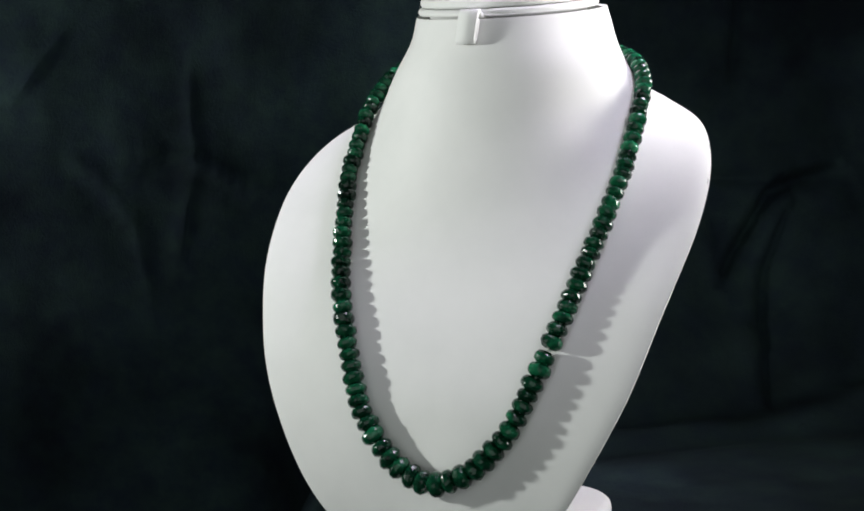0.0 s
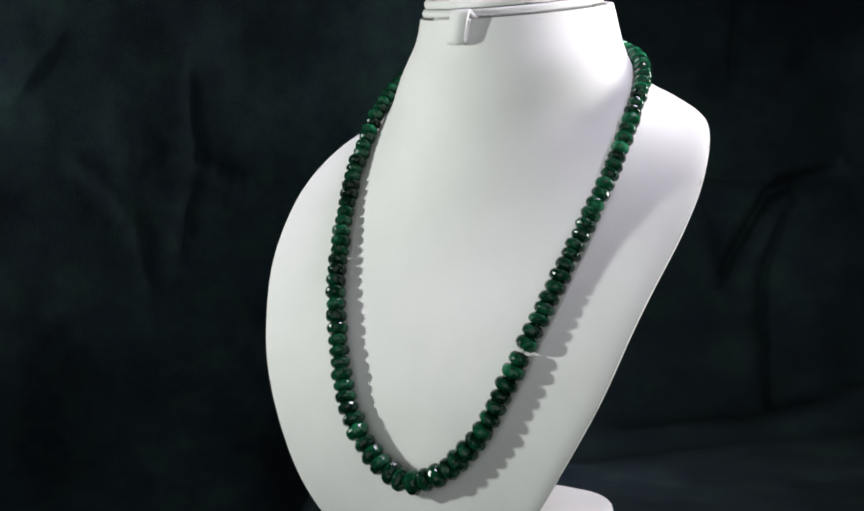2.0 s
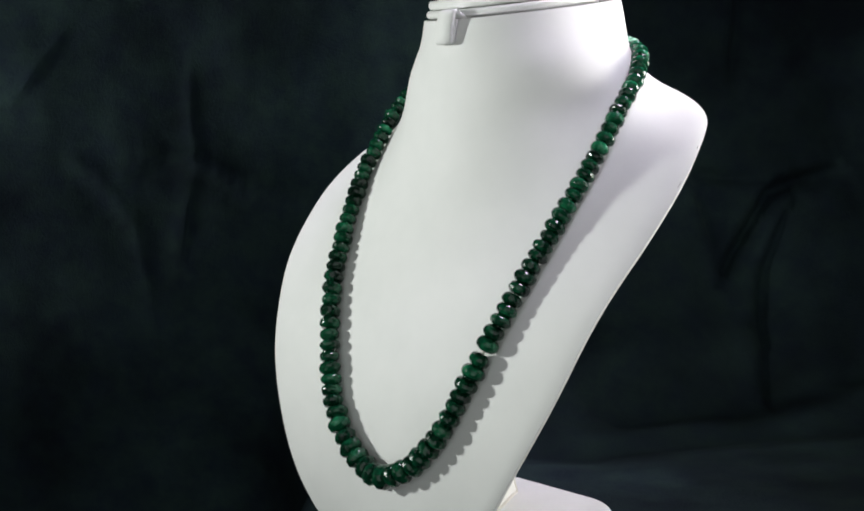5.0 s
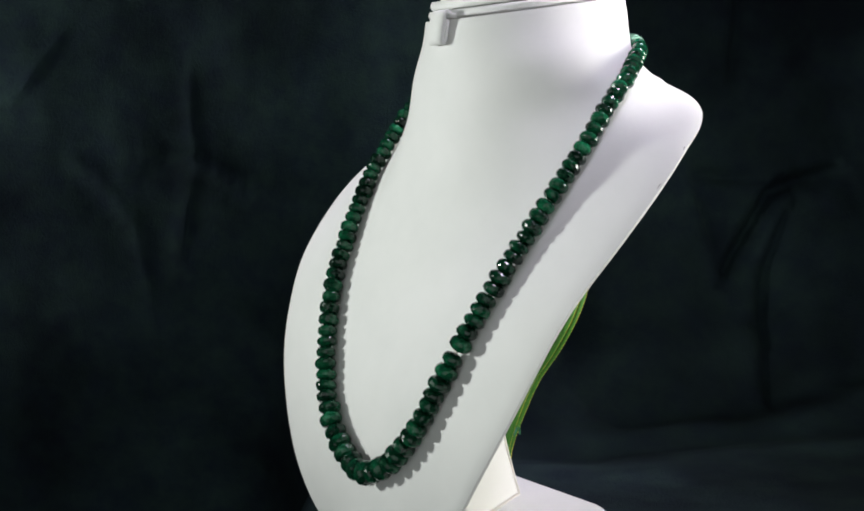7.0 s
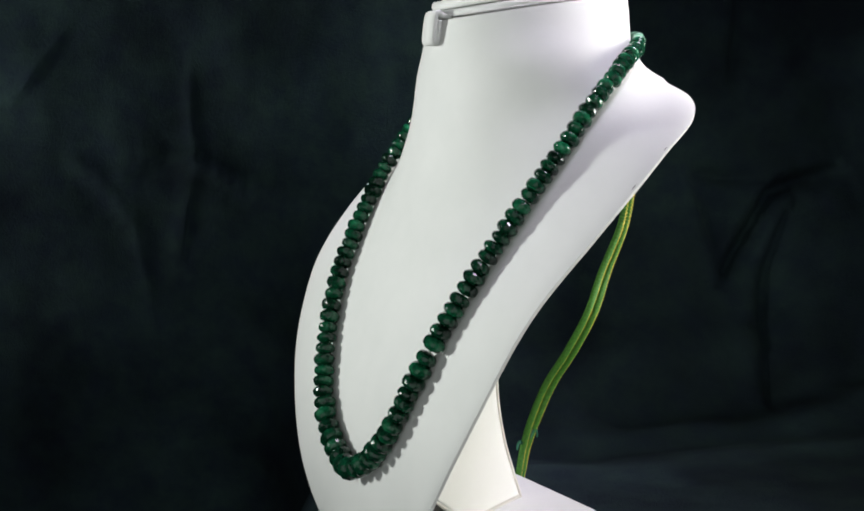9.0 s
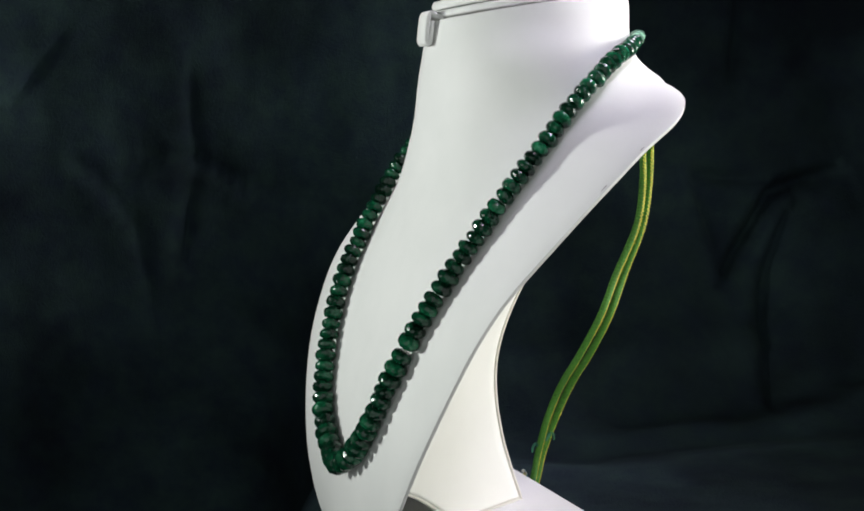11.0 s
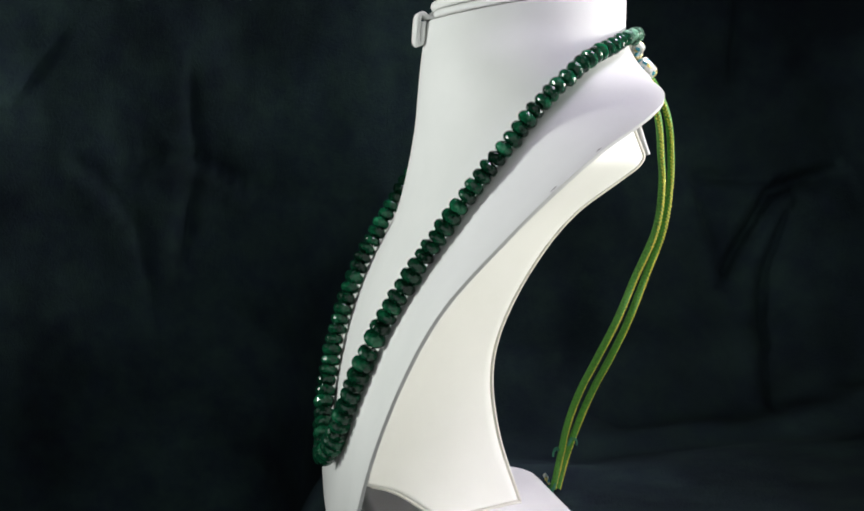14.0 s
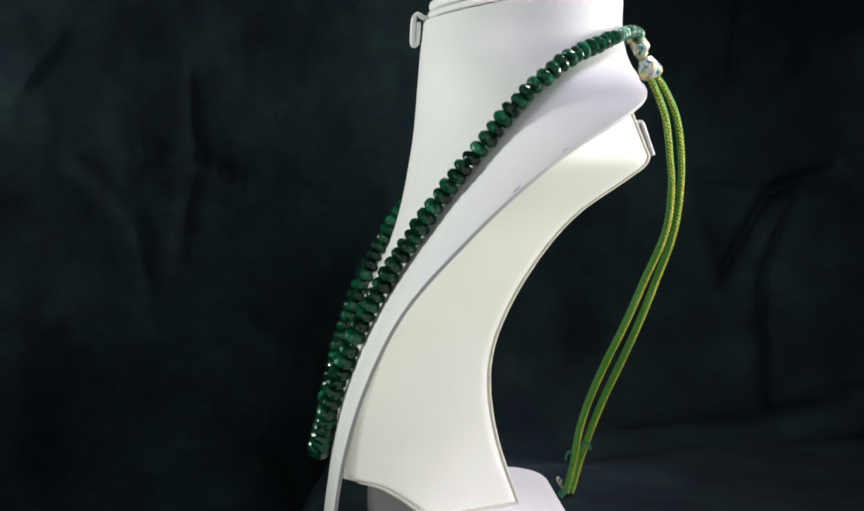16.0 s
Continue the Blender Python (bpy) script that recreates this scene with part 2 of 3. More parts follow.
# ---------------- the jewellery bust, turning about the world's z axis ----------------
LIFT, MID = 0.202, 0.006      # height of the fitting plane over the cloth, bust's middle beside the axis
FRONT = ((66, -22.5), (45, -26), (20, -28), (-5, -30), (-26, -33.4), (-42, -36.5), (-70, -45.5), (-100, -57), (-130, -67.5), (-164, -74), (-188, -75.5), (-200, -75.5))
EDGE_X = ((66, 6), (40, 6), (35, 20), (28, 39), (20, 62), (12, 81), (4, 94), (-10, 104), (-25, 108), (-40, 108), (-55, 105.5), (-85, 98), (-115, 89.2), (-145, 75), (-170, 59.8), (-184, 45.6), (-194, 28), (-199, 8))
EDGE_Y = ((66, 65.5), (40, 67.5), (28, 64), (21, 65), (16, 65), (11, 58), (4, 45.5), (-8, 24), (-25, 2), (-42, -15.5), (-70, -39), (-100, -53.2), (-130, -62.5), (-164, -69.5), (-199, -73))
EDGE_TURN = ((66, 180), (40, 180), (28, 145), (20, 112), (11, 62), (-8, 45), (-25, 27), (-42, 20), (-70, 10), (-100, 4), (-199, 0))
EDGE_PULL = ((66, 57), (52, 60), (40, 66), (28, 47), (20, 33), (-42, 35), (-100, 29), (-164, 18), (-199, 3))
FRONT_PULL = ((66, 57), (52, 58), (40, 60), (28, 58), (11, 55), (-8, 45), (-42, 38), (-100, 30), (-164, 19), (-199, 3))


LEAN = ((66, 4.2), (20, 4.0), (-40, 0.3), (-120, -1.4), (-150, -0.7), (-175, 1.3), (-199, 2.6))
FLARE = ((66, 0.0), (52, 0.0), (45, -0.035), (38, -0.045), (31, -0.035), (23, 0.0), (15, 0.045), (7, 0.05), (-5, 0.03), (-22, 0.0), (-199, 0.0))      # narrower neck above, wider below
SIDE_SET = ((66, 0), (-40, 0), (-100, -1.5), (-132, -1.4), (-160, -0.3), (-199, 1.2))      # one rim sits a little further forward


def section(z, s):
    """Point of the bust's front skin at height z (mm), s from -1 (edge) over 0 (middle) to 1 (other edge)."""
    y0, x1, y1 = keyed(FRONT, z), keyed(EDGE_X, z), keyed(EDGE_Y, z)
    turn, pull = radians(keyed(EDGE_TURN, z)), keyed(EDGE_PULL, z)
    if s > 0:
        y1 += keyed(SIDE_SET, z)
    t = abs(s)
    cx, cy = x1 - pull * math.cos(turn), y1 - pull * math.sin(turn)
    x = 3 * (1 - t) ** 2 * t * keyed(FRONT_PULL, z) + 3 * (1 - t) * t * t * cx + t ** 3 * x1
    y = (1 - t) ** 3 * y0 + 3 * (1 - t) ** 2 * t * y0 + 3 * (1 - t) * t * t * cy + t ** 3 * y1
    return Vector(((math.copysign(x, s) if s else 0.0) + keyed(LEAN, z), y, z))


def mm(p, mid=MID):
    return Vector((p[0] / 1000 + mid, p[1] / 1000, p[2] / 1000 + LIFT))


# string of the beads, in mm: one side from the neck's back down to the lowest bead
STRAND = [(4, 77.5, 42), (18, 74.5, 44.3), (36.5, 65.5, 43.2), (53, 50.5, 37.6), (66, 33, 30), (71.5, 18, 19), (72.8, 5, 6), (72, -6, -8), (71, -17.5, -22), (68.4, -26.6, -35),
          (65.3, -34.8, -47.5), (59, -50, -72.5), (51, -61.7, -97.5), (41.7, -70, -122.5), (34.4, -73, -135), (24, -75, -147), (13, -76, -154), (2, -76, -156.5)]


def strand_side(sign):
    out = []
    for x, y, z in STRAND:
        if sign < 0:
            drop = min(max((-z - 60) / 60, 0), 1)
            x, y = -x + 3.5 + 1.5 * drop - (3.0 if z < -155 else 0), y + 1.5 * drop
            if z > 20:
                x -= 3.5 * min((z - 20) / 20, 1)
        out.append(Vector((x, y, z)))
    return out


def bead_size(z, y):
    """Diameter in mm, growing from the nape to the lowest bead."""
    if y > 40:
        return 5.2 + 3.2 * min(max((78 - y) / 36, 0), 1)
    return 8.4 + 2.9 * min(max((34 - z) / 190, 0), 1) ** 1.1


def skin_normal(grid, i, k):
    a = grid[min(i + 1, len(grid) - 1)][k] - grid[max(i - 1, 0)][k]
    b = grid[i][min(k + 1, len(grid[i]) - 1)] - grid[i][max(k - 1, 0)]
    v = a.cross(b)
    return v.normalized() if v.length > 1e-6 else Vector((0, -1, 0))


def bed_under_strand(grid, n):
    """Gently swells or hollows the padding so that the beads rest on it; the rim keeps its line."""
    rests = []
    for sign in (-1, 1):
        for p in spline(strand_side(sign), 4):
            if p.y < 62:
                rests.append((p + Vector((2, 0, 0)), bead_size(p.z, p.y) / 2))
    spots = np.array([tuple(p) for p, _ in rests])
    for _ in range(5):
        skin = np.array([[tuple(p) for p in row] for row in grid])
        flat = skin.reshape(-1, 3)
        lack = []
        for p, r in rests:
            q = int(np.argmin(((flat - np.array(tuple(p))) ** 2).sum(1)))
            i, k = divmod(q, n + 1)
            out = skin_normal(grid, i, k)
            lack.append((p - grid[i][k]).dot(out) - r - 0.1)
        lack = np.array(lack)
        moved = []
        for i, row in enumerate(grid):
            for k, p in enumerate(row):
                d2 = ((spots - skin[i, k]) ** 2).sum(1)
                w = np.exp(-d2 / 15.0 ** 2)
                far = np.exp(-d2.min() / 30.0 ** 2)
                push = float((w * lack).sum() / (w.sum() + 1e-12)) * far if far > 0.01 else 0.0
                s = abs(2 * k / n - 1)
                moved.append(skin_normal(grid, i, k) * (push * 0.7 * (1 - s ** 5) * min(max((48 - p.z) / 10, 0), 1)))
        for q, v in enumerate(moved):
            grid[q // (n + 1)][q % (n + 1)] += v


def chest(parent):
    """Neck and chest as one padded shell with rounded edge."""
    zs = []
    z = 50.0
    while z > -199:
        zs.append(z)
        z -= 1.5 if z > -10 else 3.0
    zs.append(-199.0)
    n = 48
    grid = [[section(z, -1 + 2 * k / n) for k in range(n + 1)] for z in zs]
    smooth = len(zs) - 6
    for _ in range(5):
        copy = [[p.copy() for p in row] for row in grid[:smooth + 1]]
        for i in range(1, smooth):
            for k in range(n + 1):
                grid[i][k] = copy[i][k] * 0.5 + (copy[i - 1][k] + copy[i + 1][k]) * 0.25
    for row in grid:
        for p in row:
            rise = min(max((p.z - 20) / 30, 0), 1)
            p.z += 0.17 * (p.y + 24) * rise * rise * (3 - 2 * rise)
    for row in grid:
        for p in row:
            mid = keyed(LEAN, p.z)
            near = min(max((78 - abs(p.x - mid)) / 28, 0), 1)
            flare = keyed(FLARE, p.z)
            if p.x > mid and flare < 0:
                flare *= 0.25
            p.x += (p.x - mid) * flare * near * near * (3 - 2 * near)
    bed_under_strand(grid, n)
    lower = sum(z > -60 for z in zs)
    for _ in range(14):
        copy = [[p.copy() for p in row] for row in grid[:lower + 1]]
        for i in range(1, lower):
            for k in range(2, n - 1):
                grid[i][k] = copy[i][k] * 0.5 + (copy[i - 1][k] + copy[i + 1][k]) * 0.25
    thick = 2.8
    bm = bmesh.new()
    front, back = [], []
    for i in range(len(zs)):
        fr, bk = [], []
        for k in range(n + 1):
            v = skin_normal(grid, i, k)
            roll = (1.2, 0.3)[min(k, n - k)] * (1.0 if k > 2 else 0.3) if min(k, n - k) < 2 and zs[i] < 22 else 0.0
            fr.append(bm.verts.new(mm(grid[i][k] - v * roll)))
            bk.append(bm.verts.new(mm(grid[i][k] - v * thick)))
        front.append(fr)
        back.append(bk)
    for g in (front, back):
        for a, b in zip(g, g[1:]):
            for k in range(n):
                bm.faces.new((a[k], a[k + 1], b[k + 1], b[k]))
    loop = [(i, 0) for i in range(len(zs))] + [(len(zs) - 1, k) for k in range(1, n + 1)] + [(i, n) for i in range(len(zs) - 2, -1, -1)] + [(0, k) for k in range(n - 1, 0, -1)]
    for (a, b), (c, d) in zip(loop, loop[1:] + loop[:1]):
        bm.faces.new((front[a][b], front[c][d], back[c][d], back[a][b]))
    ob = part("chest", bm, WHITE, parent)
    bev = ob.modifiers.new("edge", "BEVEL")
    bev.width, bev.segments, bev.limit_method, bev.angle_limit = 0.00138, 5, "ANGLE", radians(50)
    return ob


def neck_ring(z, grow, tilt):
    """Closed outline round the neck at height z of its front, rising backwards by tilt (mm per mm)."""
    pts = []
    for k in range(64):
        a = 2 * math.pi * k / 64
        x, y = math.sin(a) * (45.5 + grow), 22.3 - math.cos(a) * (46.5 + grow)
        pts.append(Vector((x + 3.5, y, z + tilt * (y + 24))))
    return pts


def collar(parent, name, z, height, grow, tilt):
    """A rounded band round the top of the neck."""
    bm = bmesh.new()
    rings = []
    for dz, dg in ((0, -6), (0, -0.8), (0.25, -0.2), (0.5, 0), (0.75, -0.2), (1, -0.8), (1, -6)):
        rings.append([bm.verts.new(mm(p)) for p in neck_ring(z + dz * height, grow + dg, tilt)])
    for a, b in zip(rings, rings[1:] + rings[:1]):
        for k in range(64):
            bm.faces.new((a[k], a[(k + 1) % 64], b[(k + 1) % 64], b[k]))
    return part(name, bm, WHITE, parent)


def neck_cap(parent):
    bm = bmesh.new()
    lo = [bm.verts.new(mm(p)) for p in neck_ring(46, -6.5, 0.17)]
    hi = [bm.verts.new(mm(p)) for p in neck_ring(74, -6.5, 0.17)]
    for k in range(64):
        bm.faces.new((lo[k], lo[(k + 1) % 64], hi[(k + 1) % 64], hi[k]))
    bm.faces.new(lo)
    bm.faces.new(hi)
    return part("neck_cap", bm, WHITE, parent)


def bent_tab(parent, name, path, width, thick, x=0.0, skew=0.0):
    """A strip of leatherette bent along a path of (y, z), in mm; skew slants it sideways down its length."""
    pts = spline([(0, *p) for p in path], 8)
    bm = bmesh.new()
    rings = []
    top = max(p.z for p in pts)
    for i, p in enumerate(pts):
        tan = (pts[min(i + 1, len(pts) - 1)] - pts[max(i - 1, 0)]).normalized()
        up = Vector((0, -tan.z, tan.y))
        w, h = width / 2, thick / 2
        mid = x + skew * (p.z - top + 8)
        rings.append([bm.verts.new(mm(p + Vector((mid + a * w, 0, 0)) + up * (b * h))) for a, b in ((-1, -0.5), (-0.95, -1), (0.95, -1), (1, -0.5), (1, 0.5), (0.95, 1), (-0.95, 1), (-1, 0.5))])
    for a, b in zip(rings, rings[1:]):
        for k in range(8):
            bm.faces.new((a[k], a[(k + 1) % 8], b[(k + 1) % 8], b[k]))
    bm.faces.new(rings[0])
    bm.faces.new(rings[-1])
    return part(name, bm, WHITE, parent, "bent white leatherette fastening tab")


# rear outline of the support board: y by z
BACK = ((10, 76), (-13, 85.6), (-20, 81), (-42, 50.2), (-68, 28.6), (-98, 12.8), (-122, 8.0), (-153, 12.0), (-188, 23.6))


def panel_rear(z):
    """Rear edge of the support at height z, with its rounded upper corner."""
    if z > -13.5:
        return 85.6 - 0.43 * (z + 13.5)
    if z > -20.5:
        return 85.6 - 4.8 * ((-13.5 - z) / 7) ** 2
    return keyed(BACK, z)


def panel_front(z):
    """Front edge: behind the chest, and below that the arched foot."""
    if z < -164:
        return -24 - 42 * (2 / math.pi) * math.asin(min(max((z + 188) / 24, 0), 1))
    if z < -45:
        return keyed(FRONT, z) + 9.0
    return min(keyed(FRONT, -45) + 9 + (z + 45) * 1.3, 60)


def flank(y, z, side, out):
    """Point of a side panel: the two panels spread from the rear spine towards the chest."""
    spread = 5.0 + min(0.40 * max(panel_rear(z) - y, 0.0), 46.0) + out
    return mm((side * spread, y, z))


PANEL_ZS = [-188 + 1.5 * k for k in range(12)] + [-170 + 2.5 * k for k in range(60)] + [-20 + 1.5 * k for k in range(20)]


def panel_sheet(bm, side, inset, lo, hi):
    """A curved board between the two edges, from offset lo to offset hi outwards."""
    rows = []
    for z in PANEL_ZS:
        zz = min(max(z, -188 + inset), 8.5 - inset)
        y0, y1 = panel_front(zz) + inset, panel_rear(zz) - inset
        rows.append([[bm.verts.new(flank(y0 + (y1 - y0) * k / 16, zz, side, o)) for k in range(17)] for o in (lo, hi)])
    for a, b in zip(rows, rows[1:]):
        for q in (0, 1):
            for k in range(16):
                bm.faces.new((a[q][k], a[q][k + 1], b[q][k + 1], b[q][k]))
        for k in (0, 16):
            bm.faces.new((a[0][k], a[1][k], b[1][k], b[0][k]))
    for r in (rows[0], rows[-1]):
        for k in range(16):
            bm.faces.new((r[0][k], r[0][k + 1], r[1][k + 1], r[1][k]))


def support(parent):
    """Wedge of two leatherette side panels, seamed along the rear and the arched foot."""
    for side in (-1, 1):
        bm = bmesh.new()
        panel_sheet(bm, side, 0.0, -3.0, 0.0)
        board = part("support_board", bm, PIPING, parent, "seamed cream edge of the upright support board", smooth=False)
        bm = bmesh.new()
        panel_sheet(bm, side, 1.9, -0.4, 0.9)
        part("side_panel", bm, CREAM, board, "smooth cream leatherette side panel")
        bm = bmesh.new()
        edge = [flank(panel_rear(z) - 0.5, z, side, 0.2) for z in reversed(PANEL_ZS)]
        edge += [flank(panel_front(-187.5) + (panel_rear(-187.5) - panel_front(-187.5)) * k / 12, -187.5, side, 0.2) for k in range(11, 0, -1)]
        edge += [flank(panel_front(z) + 0.5, z, side, 0.2) for z in PANEL_ZS[:15]]
        tube(bm, edge, 0.0009, 6)
        part("piping", bm, PIPING, board)
    bm = bmesh.new()
    rings = []
    for z in PANEL_ZS:
        y = panel_rear(z)
        rings.append([bm.verts.new(mm(p)) for p in ((-4.4, y - 0.3, z), (4.4, y - 0.3, z), (4.4, y - 3, z), (-4.4, y - 3, z))])
    for a, b in zip(rings, rings[1:]):
        for k in range(4):
            bm.faces.new((a[k], a[(k + 1) % 4], b[(k + 1) % 4], b[k]))
    bm.faces.new(rings[0])
    bm.faces.new(rings[-1])
    part("spine", bm, CREAM, parent, "narrow cream leatherette rear spine", smooth=False)


def base(parent):
    bm = bmesh.new()

    def outline(inset):
        pts, r = [], 24.0
        for cx, cy, a0 in ((61 - r, 46 - r, 0), (-61 + r, 46 - r, 90), (-61 + r, -52 + r, 180), (61 - r, -52 + r, 270)):
            for k in range(9):
                a = radians(a0 + 90 * k / 8)
                pts.append((cx + (r - inset) * math.cos(a), cy + (r - inset) * math.sin(a)))
        return pts
    rings = []
    for inset, z in ((1, -202), (0, -200.5), (0, -192), (0.6, -189.8), (2, -188.5), (4, -188)):
        rings.append([bm.verts.new(mm((p[0], p[1], z))) for p in outline(inset)])
    for a, b in zip(rings, rings[1:]):
        n = len(a)
        for k in range(n):
            bm.faces.new((a[k], a[(k + 1) % n], b[(k + 1) % n], b[k]))
    bm.faces.new(rings[0])
    bm.faces.new(rings[-1])
    return part("base", bm, WHITE, parent, "round-cornered white leatherette base slab")


def scuff(parent, z, out, length):
    """A short dark rub mark on the rounded edge of the chest."""
    a, b = section(z, 1.0), section(z - length, 1.0)
    bm = bmesh.new()
    tube(bm, [mm(a.lerp(b, k / 4) + Vector((-1.2, -out, 0.3))) for k in range(5)], lambda t: 0.00006 + 0.00012 * math.sin(math.pi * t), 6)
    part("scuff_mark", bm, SCUFF, parent, "small grey scuff mark on the edge")


def jewellery_bust():
    thing = tagged(new("jewellery_bust"), "white leatherette necklace display bust with cream support board", "display bust")
    chest(thing)
    collar(thing, "collar", 50.9, 3.4, -0.6, 0.17)
    collar(thing, "collar", 54.9, 4.2, -1.6, 0.17)
    neck_cap(thing)
    bent_tab(thing, "front_tab", [(-21, 51.4), (-25.4, 51.6), (-27.8, 53.0), (-29.4, 52.6), (-30.1, 50), (-30.4, 45), (-30.5, 41), (-29.9, 39.4), (-29.0, 39.2), (-28.3, 40.4), (-28.0, 44.5), (-27.8, 49.5)], 9.6, 2.1, 2.6, 0.14)
    bent_tab(thing, "rear_tab", [(78.4, -0.5), (78.6, 1.6), (80.0, 2.9), (81.6, 2.2), (82.8, -0.6), (85.0, -6.8), (87.5, -13.2)], 12.0, 1.9)
    support(thing)
    base(thing)
    for z, length in ((-8, 1.6), (-23, 2.6)):
        scuff(thing, z, -0.9, length)
    return thing


# ---------------- the necklace ----------------
def bead_mesh(seed, mat):
    """A faceted rondelle of unit diameter about the z axis, 0.64 thick."""
    rnd = random.Random(seed)
    bm = bmesh.new()
    n = 19
    rings = []
    for j, (r, z) in enumerate(((0.14, -0.33), (0.28, -0.31), (0.39, -0.24), (0.47, -0.12), (0.49, 0.05), (0.45, 0.17), (0.34, 0.28), (0.14, 0.33))):
        ring = []
        for k in range(n):
            a = 2 * math.pi * (k + 0.5 * (j % 2)) / n
            q = r * (1 + rnd.uniform(-0.03, 0.03))
            ring.append(bm.verts.new((q * math.cos(a), q * math.sin(a), z + rnd.uniform(-0.02, 0.02))))
        rings.append(ring)
    for j, (a, b) in enumerate(zip(rings, rings[1:])):
        for k in range(n):
            o = (k + 1) % n
            if j % 2 == 0:
                bm.faces.new((a[k], a[o], b[k]))
                bm.faces.new((a[o], b[o], b[k]))
            else:
                bm.faces.new((a[k], b[o], b[k]))
                bm.faces.new((a[k], a[o], b[o]))
    bm.faces.new(rings[0])
    bm.faces.new(rings[-1])
    bmesh.ops.recalc_face_normals(bm, faces=bm.faces)
    me = bpy.data.meshes.new("bead")
    bm.to_mesh(me)
    bm.free()
    me.materials.append(mat)
    return me


def hung(p):
    return mm(p, 0.008)


def necklace():
    thing = tagged(new("necklace"), "dark green faceted emerald bead necklace with green and gold cord", "necklace")
    meshes = [bead_mesh(k, EMERALD) for k in range(9)]
    pale = [bead_mesh(k, LIT_EMERALD) for k in range(9)]
    nape = [bead_mesh(k, NAPE_LIT_EMERALD) for k in range(9)]
    rnd = random.Random(5)
    left = strand_side(-1)
    path = spline(strand_side(1) + left[::-1][1:], 40)
    cut = [0.0]
    for a, b in zip(path, path[1:]):
        cut.append(cut[-1] + (b - a).length)

    def along(d):
        i = min(max(int(np.searchsorted(cut, d)) - 1, 0), len(path) - 2)
        t = (d - cut[i]) / max(cut[i + 1] - cut[i], 1e-9)
        return path[i].lerp(path[i + 1], t), (path[i + 1] - path[i]).normalized()
    d, count = 1.5, 0
    while d < cut[-1] - 1.5:
        p, tan = along(d)
        dia = bead_size(p.z, p.y) * rnd.uniform(0.93, 1.06)
        thick = dia * rnd.uniform(0.50, 0.61)
        p, tan = along(min(d + thick / 2, cut[-1]))
        gap = 1.6 if abs(p.z + 90) < 3.2 and p.x > 0 else rnd.uniform(0.0, 0.25)
        # beads towards the nape take the copies with lamplight in their colour
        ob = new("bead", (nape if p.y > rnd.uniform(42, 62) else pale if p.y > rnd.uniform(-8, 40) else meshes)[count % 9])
        ob.parent = thing
        turn = (tan + Vector((rnd.uniform(-1, 1), rnd.uniform(-1, 1), rnd.uniform(-1, 1))) * 0.10).to_track_quat("Z", "Y").to_matrix().to_4x4()
        off = Vector((rnd.uniform(-0.35, 0.35), rnd.uniform(-0.35, 0.35), 0))
        ob.matrix_basis = Matrix.Translation(hung(p + off)) @ turn @ pose(0, 0, 0, 0, 0, rnd.uniform(0, 360)) @ Matrix.Diagonal((dia / 1000, dia / 1000, thick / 0.64 / 1000, 1))
        d += thick + gap
        count += 1
    bm = bmesh.new()
    tube(bm, [hung(p) for p in path[::4]], 0.0006, 6)
    part("string", bm, STRING, thing, "thin pale stringing thread")

    # gold-wound end, foil bead and the long cord behind the neck
    cap_line = spline([(0, 78.5, 43), (0, 79.5, 40), (0, 80.5, 37), (0, 82, 33.5)], 3)
    for k, p in enumerate(cap_line):
        bm = bmesh.new()
        r = 3.5 - 0.16 * k + 0.5 * math.sin(k * 2.1)
        ring = [hung(p + Vector((r * math.cos(a), r * math.sin(a), 0.35 * math.sin(a + k)))) for a in (2 * math.pi * q / 14 for q in range(15))]
        tube(bm, ring, 0.00085, 6)
        part("wire_turn", bm, GOLD, thing, "pale gold wire turn of the end cap")
    bm = bmesh.new()
    tube(bm, [hung(p) for p in cap_line], lambda t: 0.0032 - 0.0012 * t, 10)
    part("end_cap", bm, STRING, thing, "pale wound core of the end cap")
    bm = bmesh.new()
    rings = []
    axis = Vector((0, 0.42, -1)).normalized()
    wide = axis.cross(Vector((1, 0, 0)))
    for j, (r, d) in enumerate(((1.6, -5.6), (3.2, -5.2), (4.3, -3.2), (5.4, -0.6), (6.0, 1.8), (5.6, 3.8), (4.2, 4.9), (1.5, 5.2))):
        rings.append([bm.verts.new(hung(Vector((2, 84.6, 28.8)) + axis * d + r * (math.cos(a) * Vector((1, 0, 0)) + math.sin(a) * wide))) for a in (2 * math.pi * (k + 0.5 * (j % 2)) / 12 for k in range(12))])
    for a, b in zip(rings, rings[1:]):
        for k in range(12):
            bm.faces.new((a[k], a[(k + 1) % 12], b[(k + 1) % 12], b[k]))
    bm.faces.new(rings[0])
    bm.faces.new(rings[-1])
    for v in bm.verts:
        v.co += 0.0005 * noise.noise_vector(v.co * 700)
    part("slide_bead", bm, FOIL, thing, "crumpled silver, teal and gold foil sliding bead", smooth=False)
    bm = bmesh.new()
    bmesh.ops.create_icosphere(bm, subdivisions=3, radius=0.0041, matrix=Matrix.Translation(hung((2, 80.3, 39.2))))
    for v in bm.verts:
        v.co += 0.0009 * noise.noise_vector(v.co * 650)
    part("end_knot", bm, FOIL, thing, "crumpled pale gold knot at the end of the beads", smooth=False)
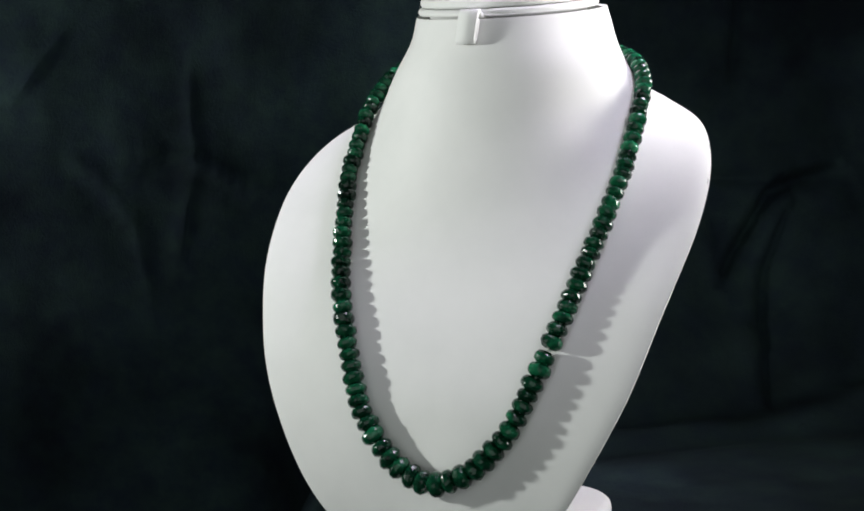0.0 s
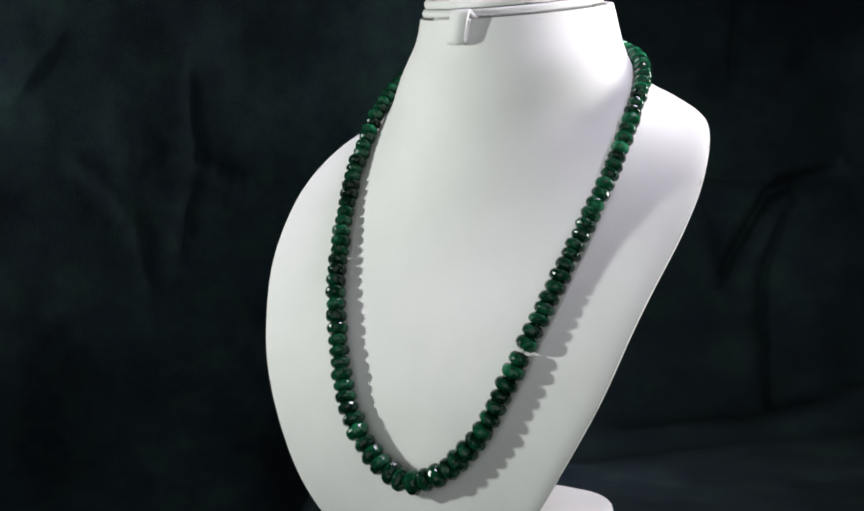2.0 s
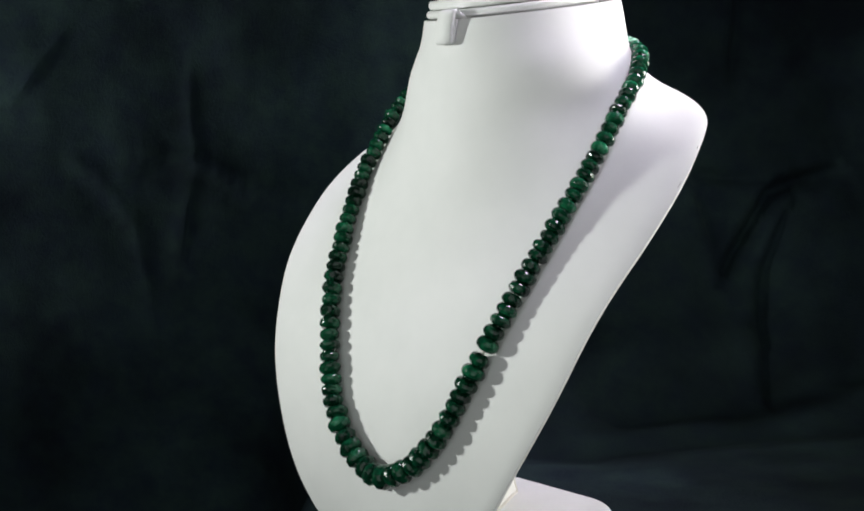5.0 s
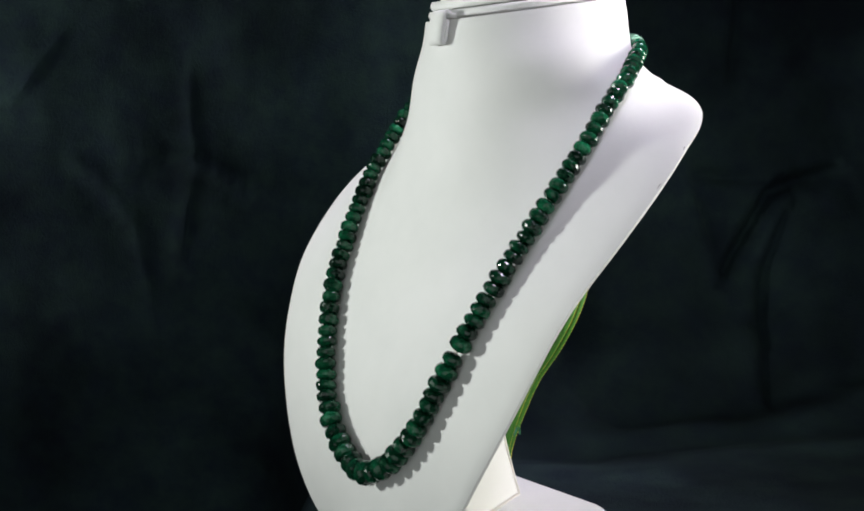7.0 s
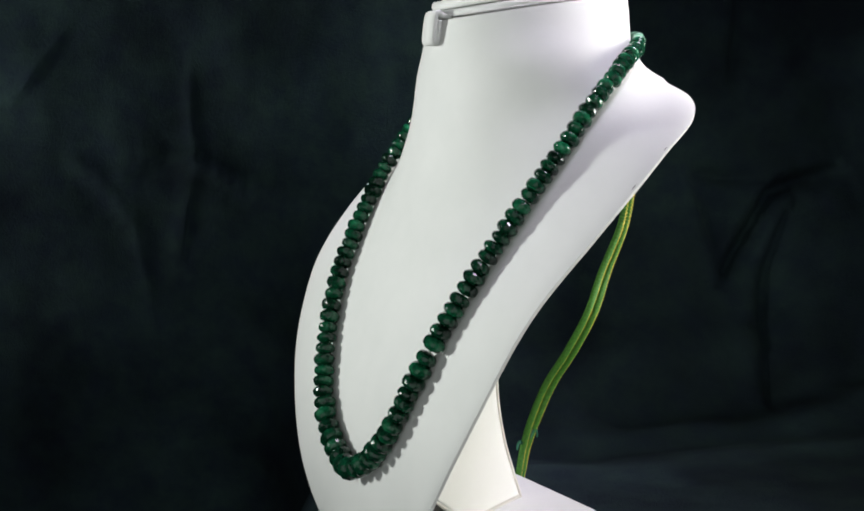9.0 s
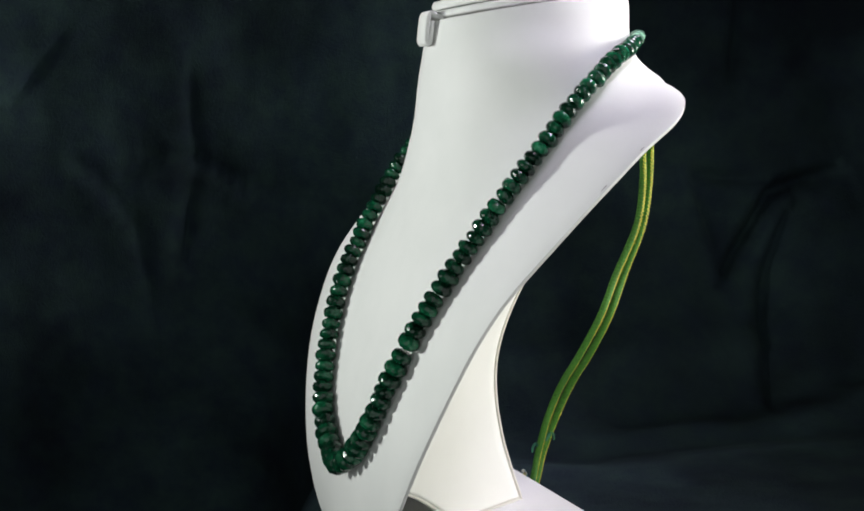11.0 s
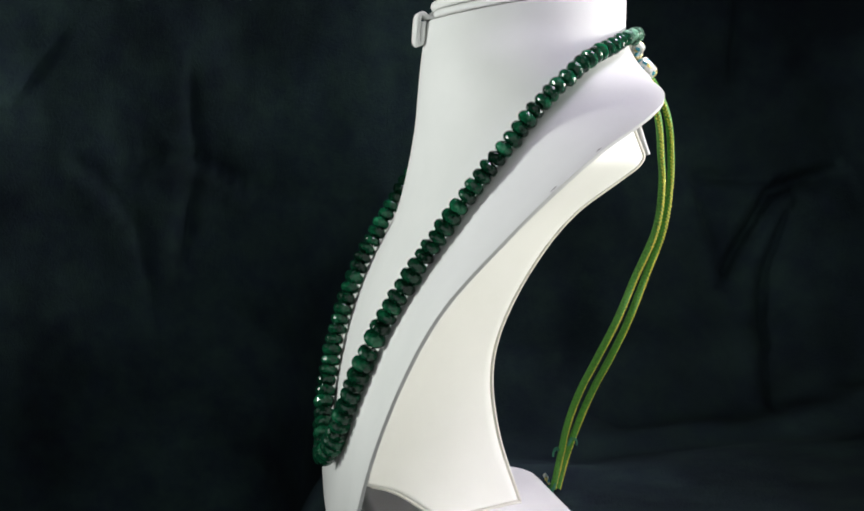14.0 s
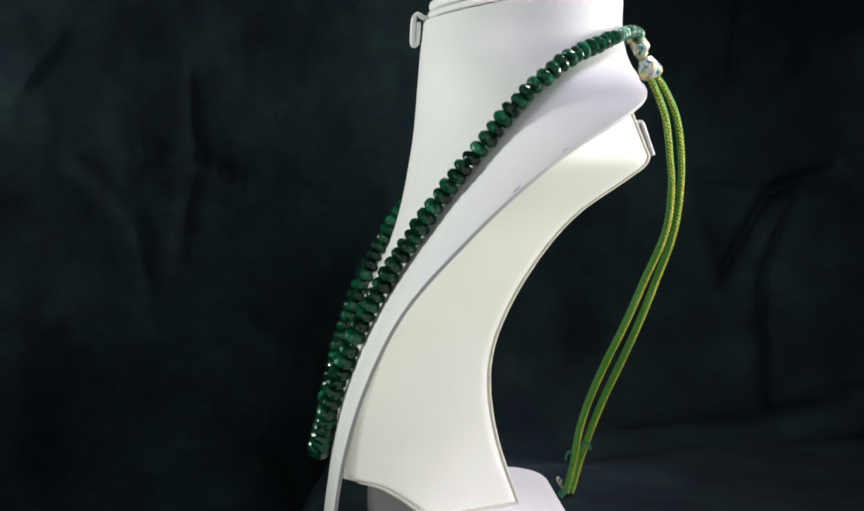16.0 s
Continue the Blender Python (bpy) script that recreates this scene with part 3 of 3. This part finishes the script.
    # middle line of the hanging cord pair, and how far its two runs lie apart
    middle = [(0, 84.5, 28, 1.6), (-1, 90.5, 20, 2.6), (-4, 98, 5, 3.2), (-8, 102, -14, 3.3), (-10, 103.2, -30, 2.6), (-12, 101.2, -52, 2.4), (-16.5, 92.8, -78, 3.5), (-17, 84.1, -100, 4.1),
              (-24.5, 76.6, -122, 4.7), (-36.5, 71.8, -142, 4.5), (-43.3, 66.8, -162, 3.7), (-48.2, 63.4, -181, 2.0), (-47.8, 60.4, -193, 1.5), (-47.2, 58.4, -199.7, 1.4)]
    a_path = [(x - 0.5 * w + 0.4, y + w, z) for x, y, z, w in middle]
    b_path = [(x + 0.5 * w - 0.4, y - w, z) for x, y, z, w in middle]
    for keys in (a_path, b_path):
        pts = spline(keys, 60)
        bm = bmesh.new()
        tube(bm, [hung(p) for p in pts], lambda t: 0.00183 + 0.00008 * math.sin(t * 1150), 12)
        cord = part("cord", bm, GREEN_CORD, thing, "braided green silk cord with gold stitching")
        bm = bmesh.new()
        run, due, count, last = 0.0, 0.0, 0, pts[0]
        for i, p in enumerate(pts[:-1]):
            run += (p - last).length
            last = p
            if run < due:
                continue
            due += 0.95
            count += 1
            share = min(max((25 - p.z) / 110, 0), 1)
            a = radians(-35 + 95 * share + (16 if count % 2 else -16) + 8 * math.sin(run * 0.21))
            tan = (pts[i + 1] - p).normalized()
            side = Vector((math.cos(a), math.sin(a), 0))
            side = (side - tan * side.dot(tan)).normalized()
            up = tan.cross(side)
            lean = tan + up * (0.8 if count % 2 else -0.8)
            at = p + side * 1.80
            tube(bm, [hung(at - lean * 0.42 - side * 0.12), hung(at - lean * 0.2 + side * 0.08), hung(at + lean * 0.2 + side * 0.08), hung(at + lean * 0.42 - side * 0.12)], 0.00033, 5)
        part("gold_stitching", bm, GOLD_CORD, cord, "row of metallic gold stitches")
    for x, y, z, lean in ((-46, 68.6, -172, 1), (-47, 58.6, -178, -1)):
        bm = bmesh.new()
        tube(bm, [hung(p) for p in spline([(x, y - lean * 4, z - 3), (x, y - lean * 0.8, z + 1.2), (x, y + lean * 1.3, z - 0.6), (x, y + lean * 1.6, z - 3.4)], 6)], lambda t: 0.0012 * (1 - 0.6 * t), 6)
        part("thread_end", bm, FRINGE, thing, "loose green thread end")
    # tied lower end: a silvery tip and a tuft of teal threads beside the base
    bm = bmesh.new()
    tube(bm, [hung(p) for p in spline([(-50, 58, -200), (-50.5, 55, -196.5), (-51, 53.2, -193.4), (-51, 54, -192.4), (-51, 55.2, -194), (-50.5, 56, -197)], 6)], lambda t: 0.0008 * (1 - 0.4 * t), 6)
    part("cord_tip", bm, FOIL, thing, "bent silvery foil tip of the cord")
    for k in range(9):
        dx = (k - 4) * 0.9
        bm = bmesh.new()
        tube(bm, [hung(p) for p in spline([(-47.2 + 0.4 * dx, 58, -196.5), (-47.2 + dx, 56, -199.4), (-47 + 1.5 * dx, 52.6 + 0.4 * abs(dx), -201.0)], 5)], lambda t: 0.0007 * (1 - 0.5 * t), 5)
        part("tassel_thread", bm, FRINGE, thing, "short teal tassel thread")
    return thing


backdrop_cloth()
room()
BUST = jewellery_bust()
NECKLACE = necklace()


def motions():
    """Bust and necklace turn together on the table, a little slower towards the end."""
    for thing in (BUST, NECKLACE):
        walk(thing, [(t, pose(0, 0, 0, 0, 0, -(24 + 3.888 * t - 0.00325 * t * t))) for t in (0, 4, 8, 12, 16)])


motions()
